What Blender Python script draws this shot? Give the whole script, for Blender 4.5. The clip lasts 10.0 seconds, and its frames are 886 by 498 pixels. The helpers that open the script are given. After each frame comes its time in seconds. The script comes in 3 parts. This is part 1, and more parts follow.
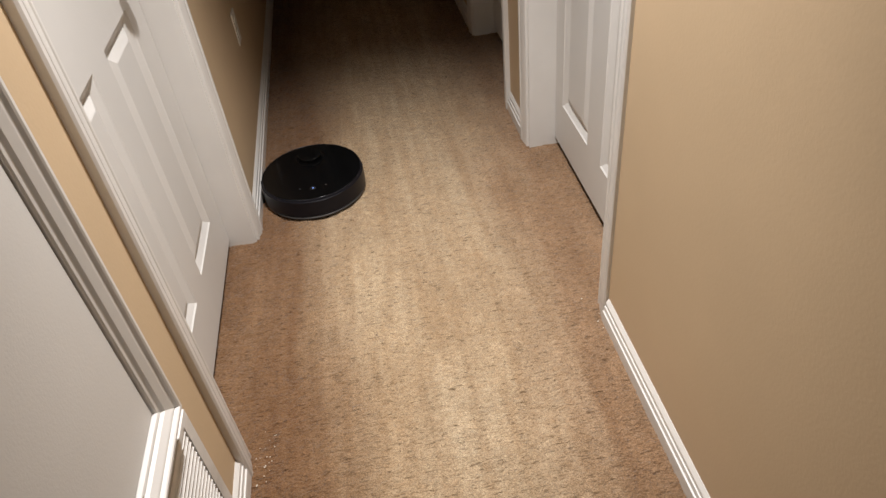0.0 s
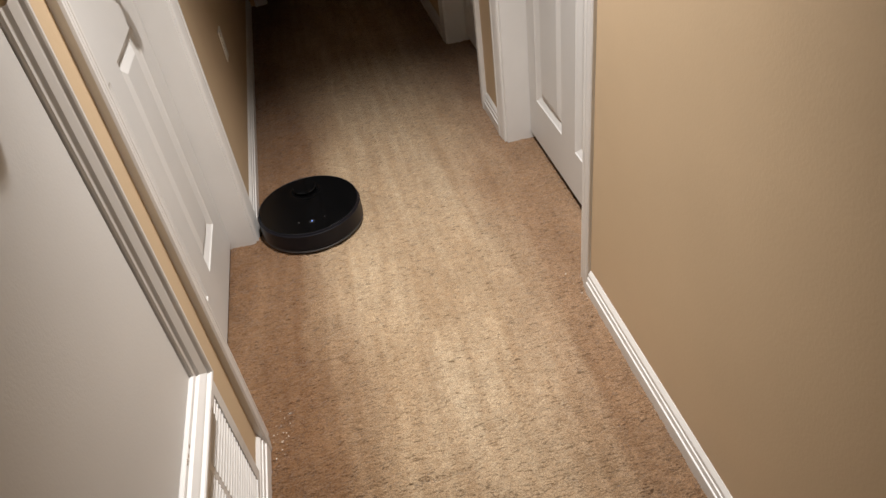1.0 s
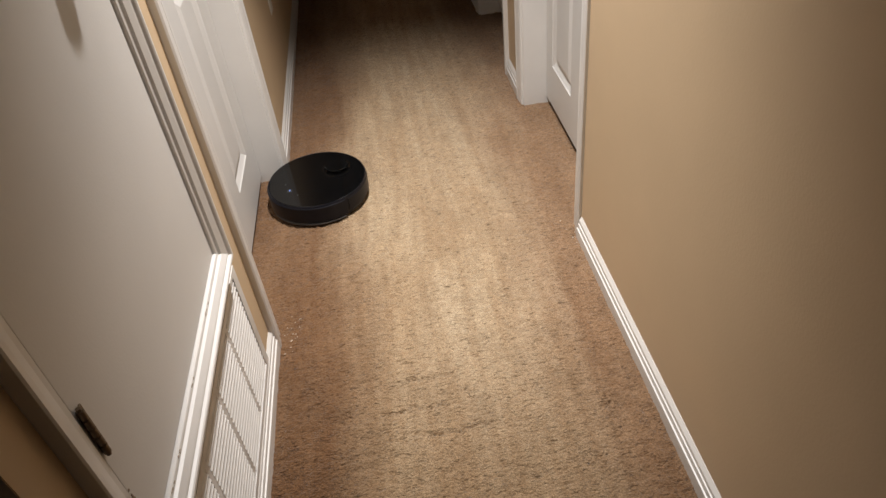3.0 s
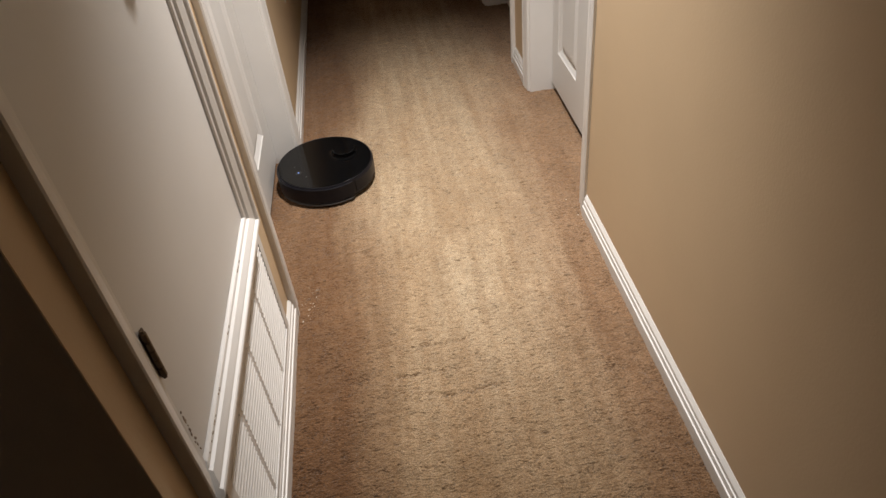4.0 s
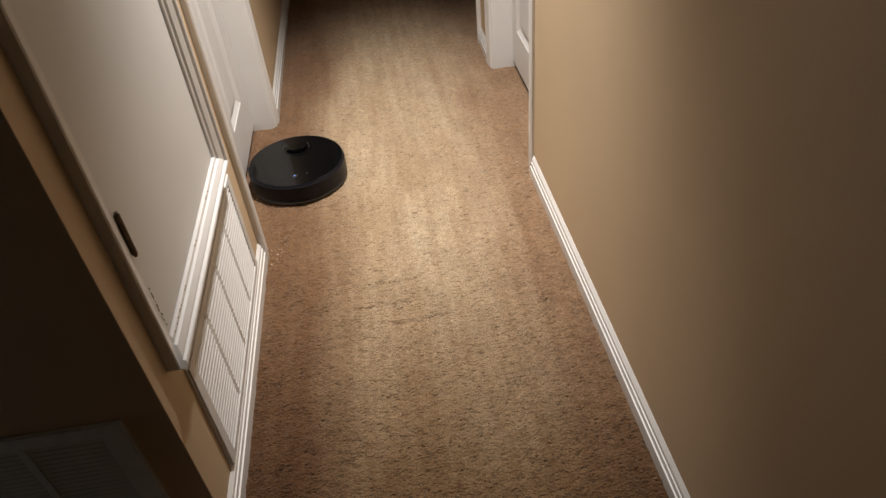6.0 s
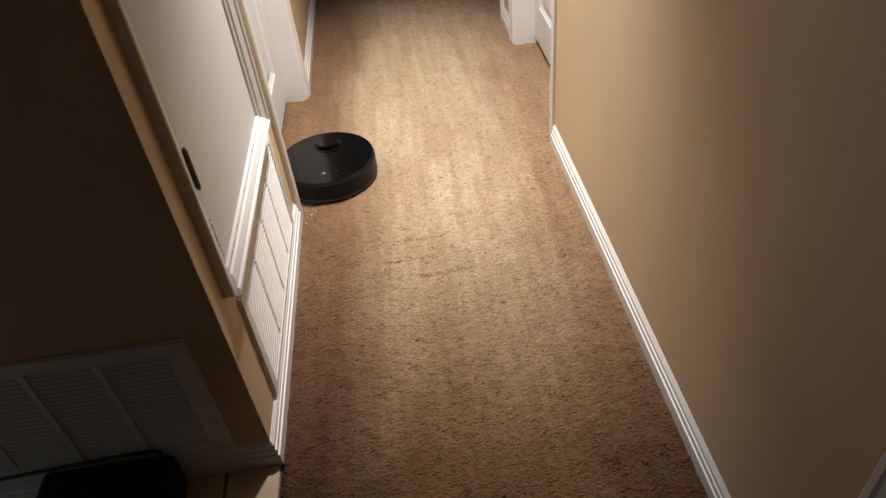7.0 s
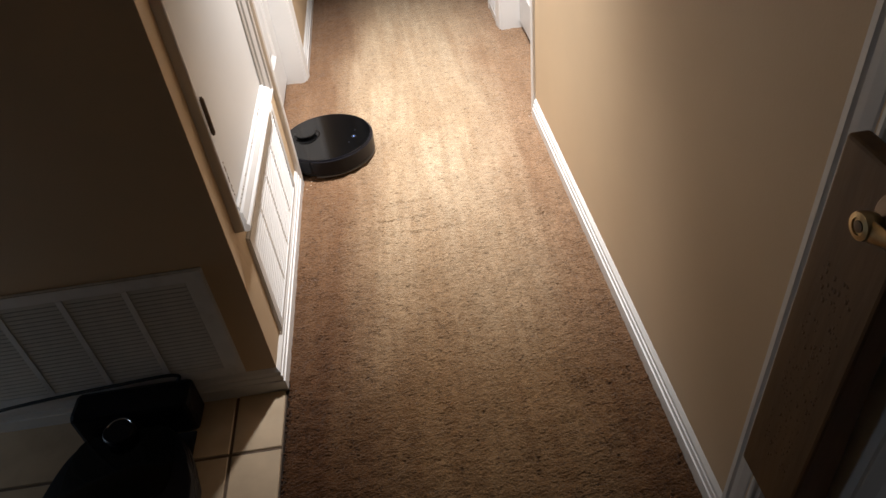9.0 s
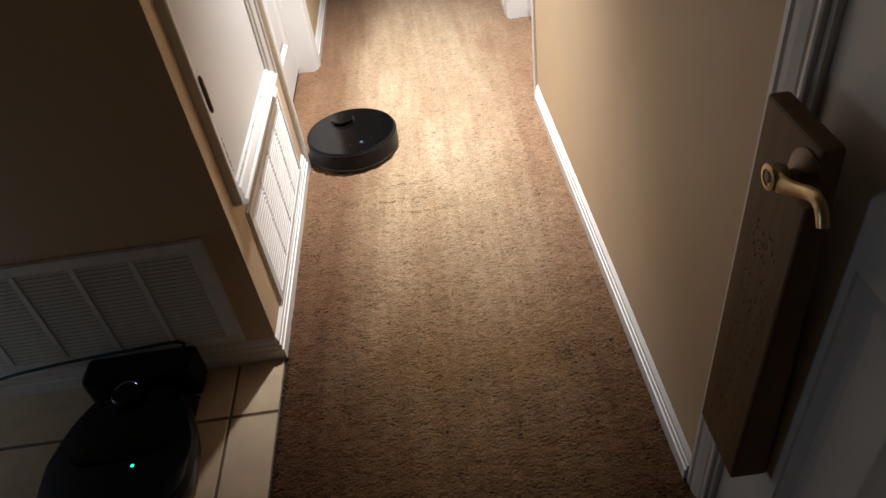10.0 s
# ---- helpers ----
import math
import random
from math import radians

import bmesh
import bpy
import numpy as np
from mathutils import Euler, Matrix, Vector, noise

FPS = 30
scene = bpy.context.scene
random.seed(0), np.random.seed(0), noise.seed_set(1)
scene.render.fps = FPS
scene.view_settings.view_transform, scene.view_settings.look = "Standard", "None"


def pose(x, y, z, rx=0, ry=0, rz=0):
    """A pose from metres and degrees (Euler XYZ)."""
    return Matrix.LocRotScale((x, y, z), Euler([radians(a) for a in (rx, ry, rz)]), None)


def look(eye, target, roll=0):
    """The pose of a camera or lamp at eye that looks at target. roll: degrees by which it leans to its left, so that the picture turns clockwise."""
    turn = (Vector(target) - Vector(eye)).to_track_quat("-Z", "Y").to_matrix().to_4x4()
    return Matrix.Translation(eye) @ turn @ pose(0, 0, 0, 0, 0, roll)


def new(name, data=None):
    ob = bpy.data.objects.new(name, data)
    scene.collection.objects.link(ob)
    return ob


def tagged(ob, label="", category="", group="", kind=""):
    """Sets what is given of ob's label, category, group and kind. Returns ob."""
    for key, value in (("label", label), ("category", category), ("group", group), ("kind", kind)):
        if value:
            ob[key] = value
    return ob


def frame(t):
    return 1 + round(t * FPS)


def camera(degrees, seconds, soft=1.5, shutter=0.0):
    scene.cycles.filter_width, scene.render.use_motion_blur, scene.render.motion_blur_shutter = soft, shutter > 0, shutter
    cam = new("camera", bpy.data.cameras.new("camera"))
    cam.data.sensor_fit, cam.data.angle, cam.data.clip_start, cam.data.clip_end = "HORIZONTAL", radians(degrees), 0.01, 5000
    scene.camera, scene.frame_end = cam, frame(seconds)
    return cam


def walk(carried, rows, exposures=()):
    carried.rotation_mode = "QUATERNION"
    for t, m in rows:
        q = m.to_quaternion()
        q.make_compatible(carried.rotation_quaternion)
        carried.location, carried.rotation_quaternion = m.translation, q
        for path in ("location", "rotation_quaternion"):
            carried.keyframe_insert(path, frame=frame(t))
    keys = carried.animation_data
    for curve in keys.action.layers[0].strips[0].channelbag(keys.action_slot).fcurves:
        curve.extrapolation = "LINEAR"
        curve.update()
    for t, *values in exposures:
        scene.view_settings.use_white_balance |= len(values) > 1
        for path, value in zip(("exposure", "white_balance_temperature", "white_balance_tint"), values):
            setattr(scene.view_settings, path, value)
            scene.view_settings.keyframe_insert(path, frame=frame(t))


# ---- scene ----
cam = camera(65.44, 10.0)
# seconds, eye x y z, tilt, lean, turn
ROWS = [
    (0, -0.050, -1.176, 1.338, 49.39, 5.19, -9.27),
    (0.5, -0.063, -1.235, 1.351, 50.76, 6.72, -10.31),
    (1, -0.110, -1.327, 1.360, 50.48, 6.68, -12.70),
    (1.5, -0.120, -1.405, 1.369, 50.36, 5.72, -14.17),
    (2, -0.109, -1.457, 1.369, 50.68, 5.15, -12.26),
    (2.5, -0.056, -1.531, 1.359, 50.14, 5.58, -8.18),
    (4, -0.111, -1.698, 1.360, 50.06, 5.08, -7.53),
    (4.5, -0.141, -1.770, 1.367, 50.69, 4.45, -9.12),
    (5, -0.143, -1.818, 1.352, 50.36, 2.94, -9.72),
    (5.2, -0.133, -1.835, 1.347, 50.37, 3.47, -10.28),
    (6.3, -0.008, -2.028, 1.373, 49.66, 4.50, -7.11),
    (6.5, -0.036, -2.061, 1.376, 49.03, 4.40, -7.42),
    (7, -0.068, -2.125, 1.371, 49.47, 4.97, -6.18),
    (7.5, -0.095, -2.228, 1.351, 48.82, 5.53, -7.65),
    (8, -0.096, -2.302, 1.352, 48.29, 5.58, -10.28),
    (8.5, -0.094, -2.336, 1.384, 49.00, 5.20, -9.38),
    (9, -0.054, -2.370, 1.388, 49.63, 5.48, -6.52),
    (9.5, -0.009, -2.418, 1.385, 49.91, 5.85, -5.52),
    (10, 0.028, -2.468, 1.385, 49.48, 6.63, -4.64),
]
EXPOSURES = [
    (0.0, -0.84, 6480, 10), (2.5, -0.79, 6480, 10), (4.5, -0.76, 6560, 10), (5.5, -0.74, 6560, 10), (6.5, -0.74, 6600, 10),
    (7.0, -0.40, 6530, 10), (7.5, -0.33, 6530, 10), (8.0, -0.10, 6350, 10), (8.5, 0.0, 6200, 10), (10.0, 0.08, 6150, 10),
]
walk(cam, [(t, pose(x, y, z, rx, ry, rz)) for t, x, y, z, rx, ry, rz in ROWS], EXPOSURES)

# ---- light ----
world = bpy.data.worlds.new("night")
scene.world = world
world.use_nodes = True
world.node_tree.nodes["Background"].inputs[0].default_value = (0.02, 0.025, 0.035, 1)
world.node_tree.nodes["Background"].inputs[1].default_value = 0.1

LAMP = Vector((0.06, -0.02, 2.40))
spot = bpy.data.lights.new("hall_lamp_light", "SPOT")
spot.energy, spot.spot_size, spot.spot_blend, spot.shadow_soft_size = 548, radians(80), 1.0, 0.045
spot.color = (1.0, 0.955, 0.924)
new("hall_lamp_light", spot).matrix_world = pose(*(LAMP - Vector((0, 0, 0.02))))

# bluish light added low on the left; its source is out of view
blue_spill = bpy.data.lights.new("blue_spill_light", "AREA")
blue_spill.shape, blue_spill.size, blue_spill.size_y, blue_spill.energy, blue_spill.color = "RECTANGLE", 0.2, 0.36, 1.7, (0.66, 0.83, 1.0)
new("blue_spill_light", blue_spill).matrix_world = look((-1.985, -1.335, 0.26), (0.48, -2.2, 0.45))


# ---- materials ----
def material(name, colour, rough=0.5, metal=0.0, scale=20.0, vary=0.15, bump=0.0, bump_scale=200.0, emit=None, spec=0.5, coat=0.0, dirt=0.0, dirt_colour=(0.1, 0.08, 0.06), stretch=(1, 1, 1), island=0.0):
    m = bpy.data.materials.new(name)
    m.use_nodes = True
    nt = m.node_tree
    n, l = nt.nodes, nt.links
    b = n["Principled BSDF"]
    b.inputs["Roughness"].default_value = rough
    b.inputs["Metallic"].default_value = metal
    b.inputs["Specular IOR Level"].default_value = spec
    b.inputs["Coat Weight"].default_value = coat
    tc = n.new("ShaderNodeTexCoord")
    mp = n.new("ShaderNodeMapping")
    mp.inputs["Scale"].default_value = stretch
    l.new(tc.outputs["Object"], mp.inputs[0])
    big = n.new("ShaderNodeTexNoise")
    big.inputs["Scale"].default_value, big.inputs["Detail"].default_value = scale, 6
    l.new(mp.outputs[0], big.inputs["Vector"])
    ramp = n.new("ShaderNodeValToRGB")
    e = ramp.color_ramp.elements
    e[0].position, e[1].position = 0.3, 0.7
    e[0].color = (*[c * (1 - vary) for c in colour], 1)
    e[1].color = (*[min(1, c * (1 + vary)) for c in colour], 1)
    l.new(big.outputs["Fac"], ramp.inputs[0])
    out = ramp.outputs[0]
    if dirt:
        d = n.new("ShaderNodeTexNoise")
        d.inputs["Scale"].default_value, d.inputs["Detail"].default_value, d.inputs["Roughness"].default_value = scale * 0.4, 8, 0.7
        l.new(tc.outputs["Object"], d.inputs["Vector"])
        dr = n.new("ShaderNodeValToRGB")
        dr.color_ramp.elements[0].position, dr.color_ramp.elements[1].position = 0.52, 0.75
        dr.color_ramp.elements[1].color = (dirt, dirt, dirt, 1)
        l.new(d.outputs["Fac"], dr.inputs[0])
        mx = n.new("ShaderNodeMixRGB")
        l.new(dr.outputs[0], mx.inputs[0])
        l.new(out, mx.inputs[1])
        mx.inputs[2].default_value = (*dirt_colour, 1)
        out = mx.outputs[0]
    if island:
        oi = n.new("ShaderNodeObjectInfo")
        mr = n.new("ShaderNodeMapRange")
        mr.inputs[3].default_value, mr.inputs[4].default_value = 1 - island, 1 + island
        l.new(oi.outputs["Random"], mr.inputs[0])
        mm = n.new("ShaderNodeMixRGB")
        mm.blend_type, mm.inputs[0].default_value = "MULTIPLY", 1
        l.new(out, mm.inputs[1])
        l.new(mr.outputs[0], mm.inputs[2])
        out = mm.outputs[0]
    l.new(out, b.inputs["Base Color"])
    if bump:
        fine = n.new("ShaderNodeTexNoise")
        fine.inputs["Scale"].default_value, fine.inputs["Detail"].default_value = bump_scale, 3
        l.new(mp.outputs[0], fine.inputs["Vector"])
        bp = n.new("ShaderNodeBump")
        bp.inputs["Strength"].default_value, bp.inputs["Distance"].default_value = bump, 0.002
        l.new(fine.outputs["Fac"], bp.inputs["Height"])
        l.new(bp.outputs[0], b.inputs["Normal"])
    if emit:
        b.inputs["Emission Color"].default_value = (*emit[:3], 1)
        b.inputs["Emission Strength"].default_value = emit[3]
    return m


def carpet_material():
    m = material("carpet", (0.42, 0.320, 0.220), rough=0.95, spec=0.1, scale=9, vary=0.08, bump=0.8, bump_scale=420)
    n, l = m.node_tree.nodes, m.node_tree.links
    b = n["Principled BSDF"]
    base = b.inputs["Base Color"].links[0].from_socket
    tc = n.new("ShaderNodeTexCoord")
    # trodden, darker stretches and yarn speckle; dashes at scale 120 paint tuft-gap shade
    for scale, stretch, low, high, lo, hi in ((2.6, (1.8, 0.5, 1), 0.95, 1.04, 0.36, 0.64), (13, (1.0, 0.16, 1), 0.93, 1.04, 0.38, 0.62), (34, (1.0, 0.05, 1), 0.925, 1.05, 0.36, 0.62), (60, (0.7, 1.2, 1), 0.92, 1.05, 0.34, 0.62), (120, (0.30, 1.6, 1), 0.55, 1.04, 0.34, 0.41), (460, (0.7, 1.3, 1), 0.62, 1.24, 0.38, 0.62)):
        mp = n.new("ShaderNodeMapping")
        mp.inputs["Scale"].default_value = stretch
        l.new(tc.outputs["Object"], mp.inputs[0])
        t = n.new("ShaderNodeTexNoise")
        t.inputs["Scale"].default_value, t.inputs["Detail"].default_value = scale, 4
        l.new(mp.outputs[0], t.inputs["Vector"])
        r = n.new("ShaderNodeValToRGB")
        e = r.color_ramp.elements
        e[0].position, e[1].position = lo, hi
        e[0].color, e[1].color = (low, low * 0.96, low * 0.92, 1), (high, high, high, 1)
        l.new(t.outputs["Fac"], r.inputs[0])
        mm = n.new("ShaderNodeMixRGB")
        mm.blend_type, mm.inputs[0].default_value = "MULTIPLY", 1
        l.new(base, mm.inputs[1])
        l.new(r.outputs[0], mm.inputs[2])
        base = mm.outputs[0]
    # the trodden middle of the hall is paler than the pile along the walls
    sx = n.new("ShaderNodeSeparateXYZ")
    l.new(tc.outputs["Object"], sx.inputs[0])
    wob = n.new("ShaderNodeTexNoise")
    wob.inputs["Scale"].default_value = 3.5
    along = n.new("ShaderNodeMapping")
    along.inputs["Scale"].default_value = (1.0, 0.35, 1.0)
    l.new(tc.outputs["Object"], along.inputs[0])
    l.new(along.outputs[0], wob.inputs["Vector"])
    add = n.new("ShaderNodeMath")
    add.operation = "MULTIPLY_ADD"
    add.inputs[1].default_value = 0.34
    l.new(wob.outputs["Fac"], add.inputs[0])
    l.new(sx.outputs[0], add.inputs[2])
    tread = n.new("ShaderNodeValToRGB")
    mr = n.new("ShaderNodeMapRange")
    mr.inputs[1].default_value, mr.inputs[2].default_value = -0.30, 0.64
    l.new(add.outputs[0], mr.inputs[0])
    l.new(mr.outputs[0], tread.inputs[0])
    e = tread.color_ramp.elements
    e[0].position, e[1].position = 0.13, 0.35
    e[0].color, e[1].color = (0.49, 0.385, 0.305, 1), (1.06, 1.10, 1.08, 1)
    for p, c in ((0.68, (1.05, 1.10, 1.10, 1)), (0.94, (0.70, 0.62, 0.56, 1))):
        e.new(p).color = c
    mm = n.new("ShaderNodeMixRGB")
    mm.blend_type, mm.inputs[0].default_value = "MULTIPLY", 1
    l.new(base, mm.inputs[1])
    l.new(tread.outputs[0], mm.inputs[2])
    base = mm.outputs[0]
    # soil trodden in from the tiled room, with lamp falloff painted into the colour
    soil_falloff = n.new("ShaderNodeMapRange")
    soil_falloff.inputs[1].default_value, soil_falloff.inputs[2].default_value = -1.15, 0.05
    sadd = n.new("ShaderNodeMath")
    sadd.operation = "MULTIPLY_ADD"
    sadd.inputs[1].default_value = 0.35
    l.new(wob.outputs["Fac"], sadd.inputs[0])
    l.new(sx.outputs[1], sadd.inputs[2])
    l.new(sadd.outputs[0], soil_falloff.inputs[0])
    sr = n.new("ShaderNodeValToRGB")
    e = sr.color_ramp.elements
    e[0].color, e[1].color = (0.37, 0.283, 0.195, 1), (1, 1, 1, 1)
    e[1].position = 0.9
    l.new(soil_falloff.outputs[0], sr.inputs[0])
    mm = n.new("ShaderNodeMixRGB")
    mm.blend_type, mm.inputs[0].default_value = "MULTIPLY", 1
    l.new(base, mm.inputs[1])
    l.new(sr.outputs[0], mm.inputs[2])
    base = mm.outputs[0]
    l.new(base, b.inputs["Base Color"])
    b.inputs["Sheen Weight"].default_value = 0.15
    # yarn tufts with gaps between them
    tm = n.new("ShaderNodeMapping")
    tm.inputs["Scale"].default_value = (0.62, 1.15, 1.0)
    warp = n.new("ShaderNodeTexNoise")
    warp.inputs["Scale"].default_value = 60
    l.new(tc.outputs["Object"], warp.inputs["Vector"])
    wadd = n.new("ShaderNodeMixRGB")
    wadd.blend_type, wadd.inputs[0].default_value = "ADD", 0.02
    l.new(tc.outputs["Object"], wadd.inputs[1])
    l.new(warp.outputs["Color"], wadd.inputs[2])
    l.new(wadd.outputs[0], tm.inputs[0])
    vo = n.new("ShaderNodeTexVoronoi")
    vo.inputs["Scale"].default_value = 165
    l.new(tm.outputs[0], vo.inputs["Vector"])
    inv = n.new("ShaderNodeMath")
    inv.operation = "SUBTRACT"
    inv.inputs[0].default_value = 1.0
    l.new(vo.outputs["Distance"], inv.inputs[1])
    tb = n.new("ShaderNodeBump")
    tb.inputs["Strength"].default_value, tb.inputs["Distance"].default_value = 0.65, 0.0065
    l.new(inv.outputs[0], tb.inputs["Height"])
    old = b.inputs["Normal"].links[0].from_socket
    l.new(old, tb.inputs["Normal"])
    l.new(tb.outputs[0], b.inputs["Normal"])
    return m


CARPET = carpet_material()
WALL = material("beige_wall_paint", (0.565, 0.428, 0.276), rough=0.55, scale=3, vary=0.04, bump=0.13, bump_scale=170, spec=0.35)
WHITE = material("white_trim_paint", (0.71, 0.695, 0.67), rough=0.38, scale=5, vary=0.04, bump=0.08, bump_scale=90, spec=0.45)
DOOR = material("white_door_paint", (0.64, 0.63, 0.61), rough=0.42, scale=4, vary=0.03, bump=0.12, bump_scale=260, spec=0.4)
CEIL = material("ceiling_paint", (0.60, 0.56, 0.50), rough=0.9, scale=4, vary=0.04, bump=0.5, bump_scale=120)
BLACK = material("black_gloss_plastic", (0.003, 0.003, 0.0032), rough=0.10, scale=30, vary=0.2, spec=0.30)
SATIN = material("black_satin_plastic", (0.007, 0.007, 0.0105), rough=0.36, spec=0.22, scale=40, vary=0.2, bump=0.05, bump_scale=900)
RUBBER = material("black_rubber", (0.01, 0.01, 0.01), rough=0.8)
GREY = material("dark_grey_plastic", (0.07, 0.07, 0.072), rough=0.35)
BRASS = material("antique_brass", (0.42, 0.31, 0.16), rough=0.3, metal=1.0, scale=60, vary=0.2)
HINGE = material("dark_bronze_metal", (0.13, 0.09, 0.055), rough=0.45, metal=0.6)
BLOCK = material("dark_brown_wood", (0.125, 0.066, 0.022), rough=0.6, scale=14, vary=0.35, bump=0.5, bump_scale=60, stretch=(1, 1, 0.15))
CARVED = material("carved_brown_wood", (0.090, 0.049, 0.019), rough=0.7, scale=60, vary=0.3)
FLAKED = material("bare_brown_wood", (0.30, 0.24, 0.18), rough=0.85, scale=80, vary=0.4)
TILE = material("beige_ceramic_tile", (0.47, 0.36, 0.24), rough=0.32, scale=11, vary=0.12, bump=0.08, bump_scale=60, island=0.06)
GROUT = material("brown_grout", (0.13, 0.09, 0.06), rough=0.95, scale=60, vary=0.2)
VENT_DUSTY = material("dusty_vent_enamel", (0.60, 0.58, 0.53), rough=0.6, scale=9, vary=0.12, dirt=0.75, dirt_colour=(0.16, 0.14, 0.11))
VENT = material("white_vent_enamel", (0.70, 0.69, 0.67), rough=0.4, scale=12, vary=0.06, dirt=0.5, dirt_colour=(0.27, 0.24, 0.19))
FILTER = material("grey_dusty_filter", (0.10, 0.092, 0.08), rough=0.95, scale=8, vary=0.5)
PLATE = material("ivory_plastic", (0.70, 0.66, 0.58), rough=0.35)
BLUE_LED = material("blue_indicator", (0.1, 0.2, 0.6), emit=(0.35, 0.50, 1.0, 0.9))
GREEN_LED = material("green_indicator", (0.05, 0.5, 0.3), emit=(0.05, 1.0, 0.45, 2.0))
GLOW = material("lamp_lens_glass", (0.9, 0.88, 0.8), emit=(1.0, 0.85, 0.65, 6.0))


# ---- mesh helpers ----
def part(name, bm, mat, parent=None, label="", smooth=False):
    me = bpy.data.meshes.new(name)
    bm.normal_update()
    bm.to_mesh(me)
    bm.free()
    me.materials.append(mat)
    if smooth:
        for p in me.polygons:
            p.use_smooth = True
        me.set_sharp_from_angle(angle=radians(35))
    ob = new(name, me)
    if parent:
        ob.parent = parent
    if label:
        ob["label"] = label
    return ob


def block(bm, x0, x1, y0, y1, z0, z1, bevel=0.0):
    made = bmesh.ops.create_cube(bm, size=1)["verts"]
    for v in made:
        v.co = Vector((x0 if v.co.x < 0 else x1, y0 if v.co.y < 0 else y1, z0 if v.co.z < 0 else z1))
    if bevel:
        edges = list({e for v in made for e in v.link_edges})
        bmesh.ops.bevel(bm, geom=edges, offset=bevel, segments=2, affect="EDGES", profile=0.5)
    return bm


def box(*a, bevel=0.0):
    return block(bmesh.new(), *a, bevel=bevel)


def sweep(bm, prof, a, b, u, v, cut_a=0.0, cut_b=0.0):
    """A profile of (u, v) pairs run from a to b; the ends slant with u for mitres."""
    a, b, u, v = Vector(a), Vector(b), Vector(u), Vector(v)
    d = (b - a).normalized()
    r0 = [bm.verts.new(a + u * p + v * q + d * cut_a * p) for p, q in prof]
    r1 = [bm.verts.new(b + u * p + v * q - d * cut_b * p) for p, q in prof]
    k = len(prof)
    for i in range(k):
        bm.faces.new((r0[i], r0[(i + 1) % k], r1[(i + 1) % k], r1[i]))
    bm.faces.new(r0[::-1])
    bm.faces.new(r1)
    bmesh.ops.recalc_face_normals(bm, faces=bm.faces[:])
    return bm


def lathe(prof, steps=72, start=0.0, end=2 * math.pi):
    bm = bmesh.new()
    whole = end - start > 2 * math.pi - 1e-4
    rings = []
    for i in range(steps if whole else steps + 1):
        a = start + (end - start) * i / steps
        rings.append([bm.verts.new((r * math.cos(a), r * math.sin(a), z)) for r, z in prof])
    for i in range(steps):
        p, q = rings[i], rings[(i + 1) % len(rings)]
        for j in range(len(prof) - 1):
            bm.faces.new((p[j], q[j], q[j + 1], p[j + 1]))
    if not whole:
        bm.faces.new(rings[0])
        bm.faces.new(rings[-1][::-1])
    bmesh.ops.remove_doubles(bm, verts=bm.verts[:], dist=1e-5)
    bmesh.ops.recalc_face_normals(bm, faces=bm.faces[:])
    return bm


def tube(points, radius, closed=False):
    cu = bpy.data.curves.new("tube", "CURVE")
    cu.dimensions, cu.bevel_depth, cu.bevel_resolution, cu.resolution_u = "3D", radius, 4, 8
    s = cu.splines.new("NURBS")
    s.points.add(len(points) - 1)
    for p, c in zip(s.points, points):
        p.co = (*c, 1)
    s.use_endpoint_u, s.order_u = True, 4
    ob = bpy.data.objects.new("tube", cu)
    scene.collection.objects.link(ob)
    me = bpy.data.meshes.new_from_object(ob)
    bm = bmesh.new()
    bm.from_mesh(me)
    bpy.data.objects.remove(ob)
    return bm


def moved(bm, m):
    bmesh.ops.transform(bm, matrix=m, verts=bm.verts[:])
    return bm


# ---- plan ----
FACE = 0.472        # drywall of the hall, both sides
BOARD = 0.078       # baseboard height
CEILING = 2.42
CORNER = -1.178     # end of the left wall, where the tiled room opens
END = 2.95

BASE_PROFILE = [(0, 0), (0, 0.0150), (0.0385, 0.0150), (0.0400, 0.0140), (0.0405, 0.0115), (0.0545, 0.0110), (0.0560, 0.0102), (0.0564, 0.0080), (0.0675, 0.0078), (0.0690, 0.0070), (0.0790, 0.0008), (0.0790, 0)]
FAR = (-0.484, -0.503)  # face of the left wall past its door, and at the hall's end
NEAR = (0.463, 0.453)  # face of the slightly slanted right wall, near the camera and at the first door
CASE_PROFILE = [(0, 0), (0, 0.009), (0.003, 0.011), (0.008, 0.011), (0.011, 0.008), (0.015, 0.011), (0.030, 0.015), (0.040, 0.0165), (0.043, 0.013), (0.047, 0.018), (0.056, 0.018), (0.060, 0.014), (0.060, 0)]


def wide(prof, width):
    k = width / 0.060
    return [(p * k, q) for p, q in prof]


# ---- walls ----
def wall(name, boxes, label, mat=WALL):
    bm = bmesh.new()
    for b in boxes:
        block(bm, *b)
    return tagged(part(name, bm, mat), label, "wall", kind="structure")


TH = 0.115
LA = (-0.208, 0.590)   # left door opening
RA = (0.062, 0.866)    # right door opening, nearer
RB = (1.200, 1.858)    # right door opening, further
RC = (-2.560, -1.762)  # right door opening beside the camera
TOP = 2.04
wall("wall_left", [(-FACE - TH, -FACE, CORNER + 0.001, LA[0], 0, CEILING), (-FACE - TH, -FACE, LA[0], LA[1], TOP, CEILING)], "beige painted drywall along the hall")
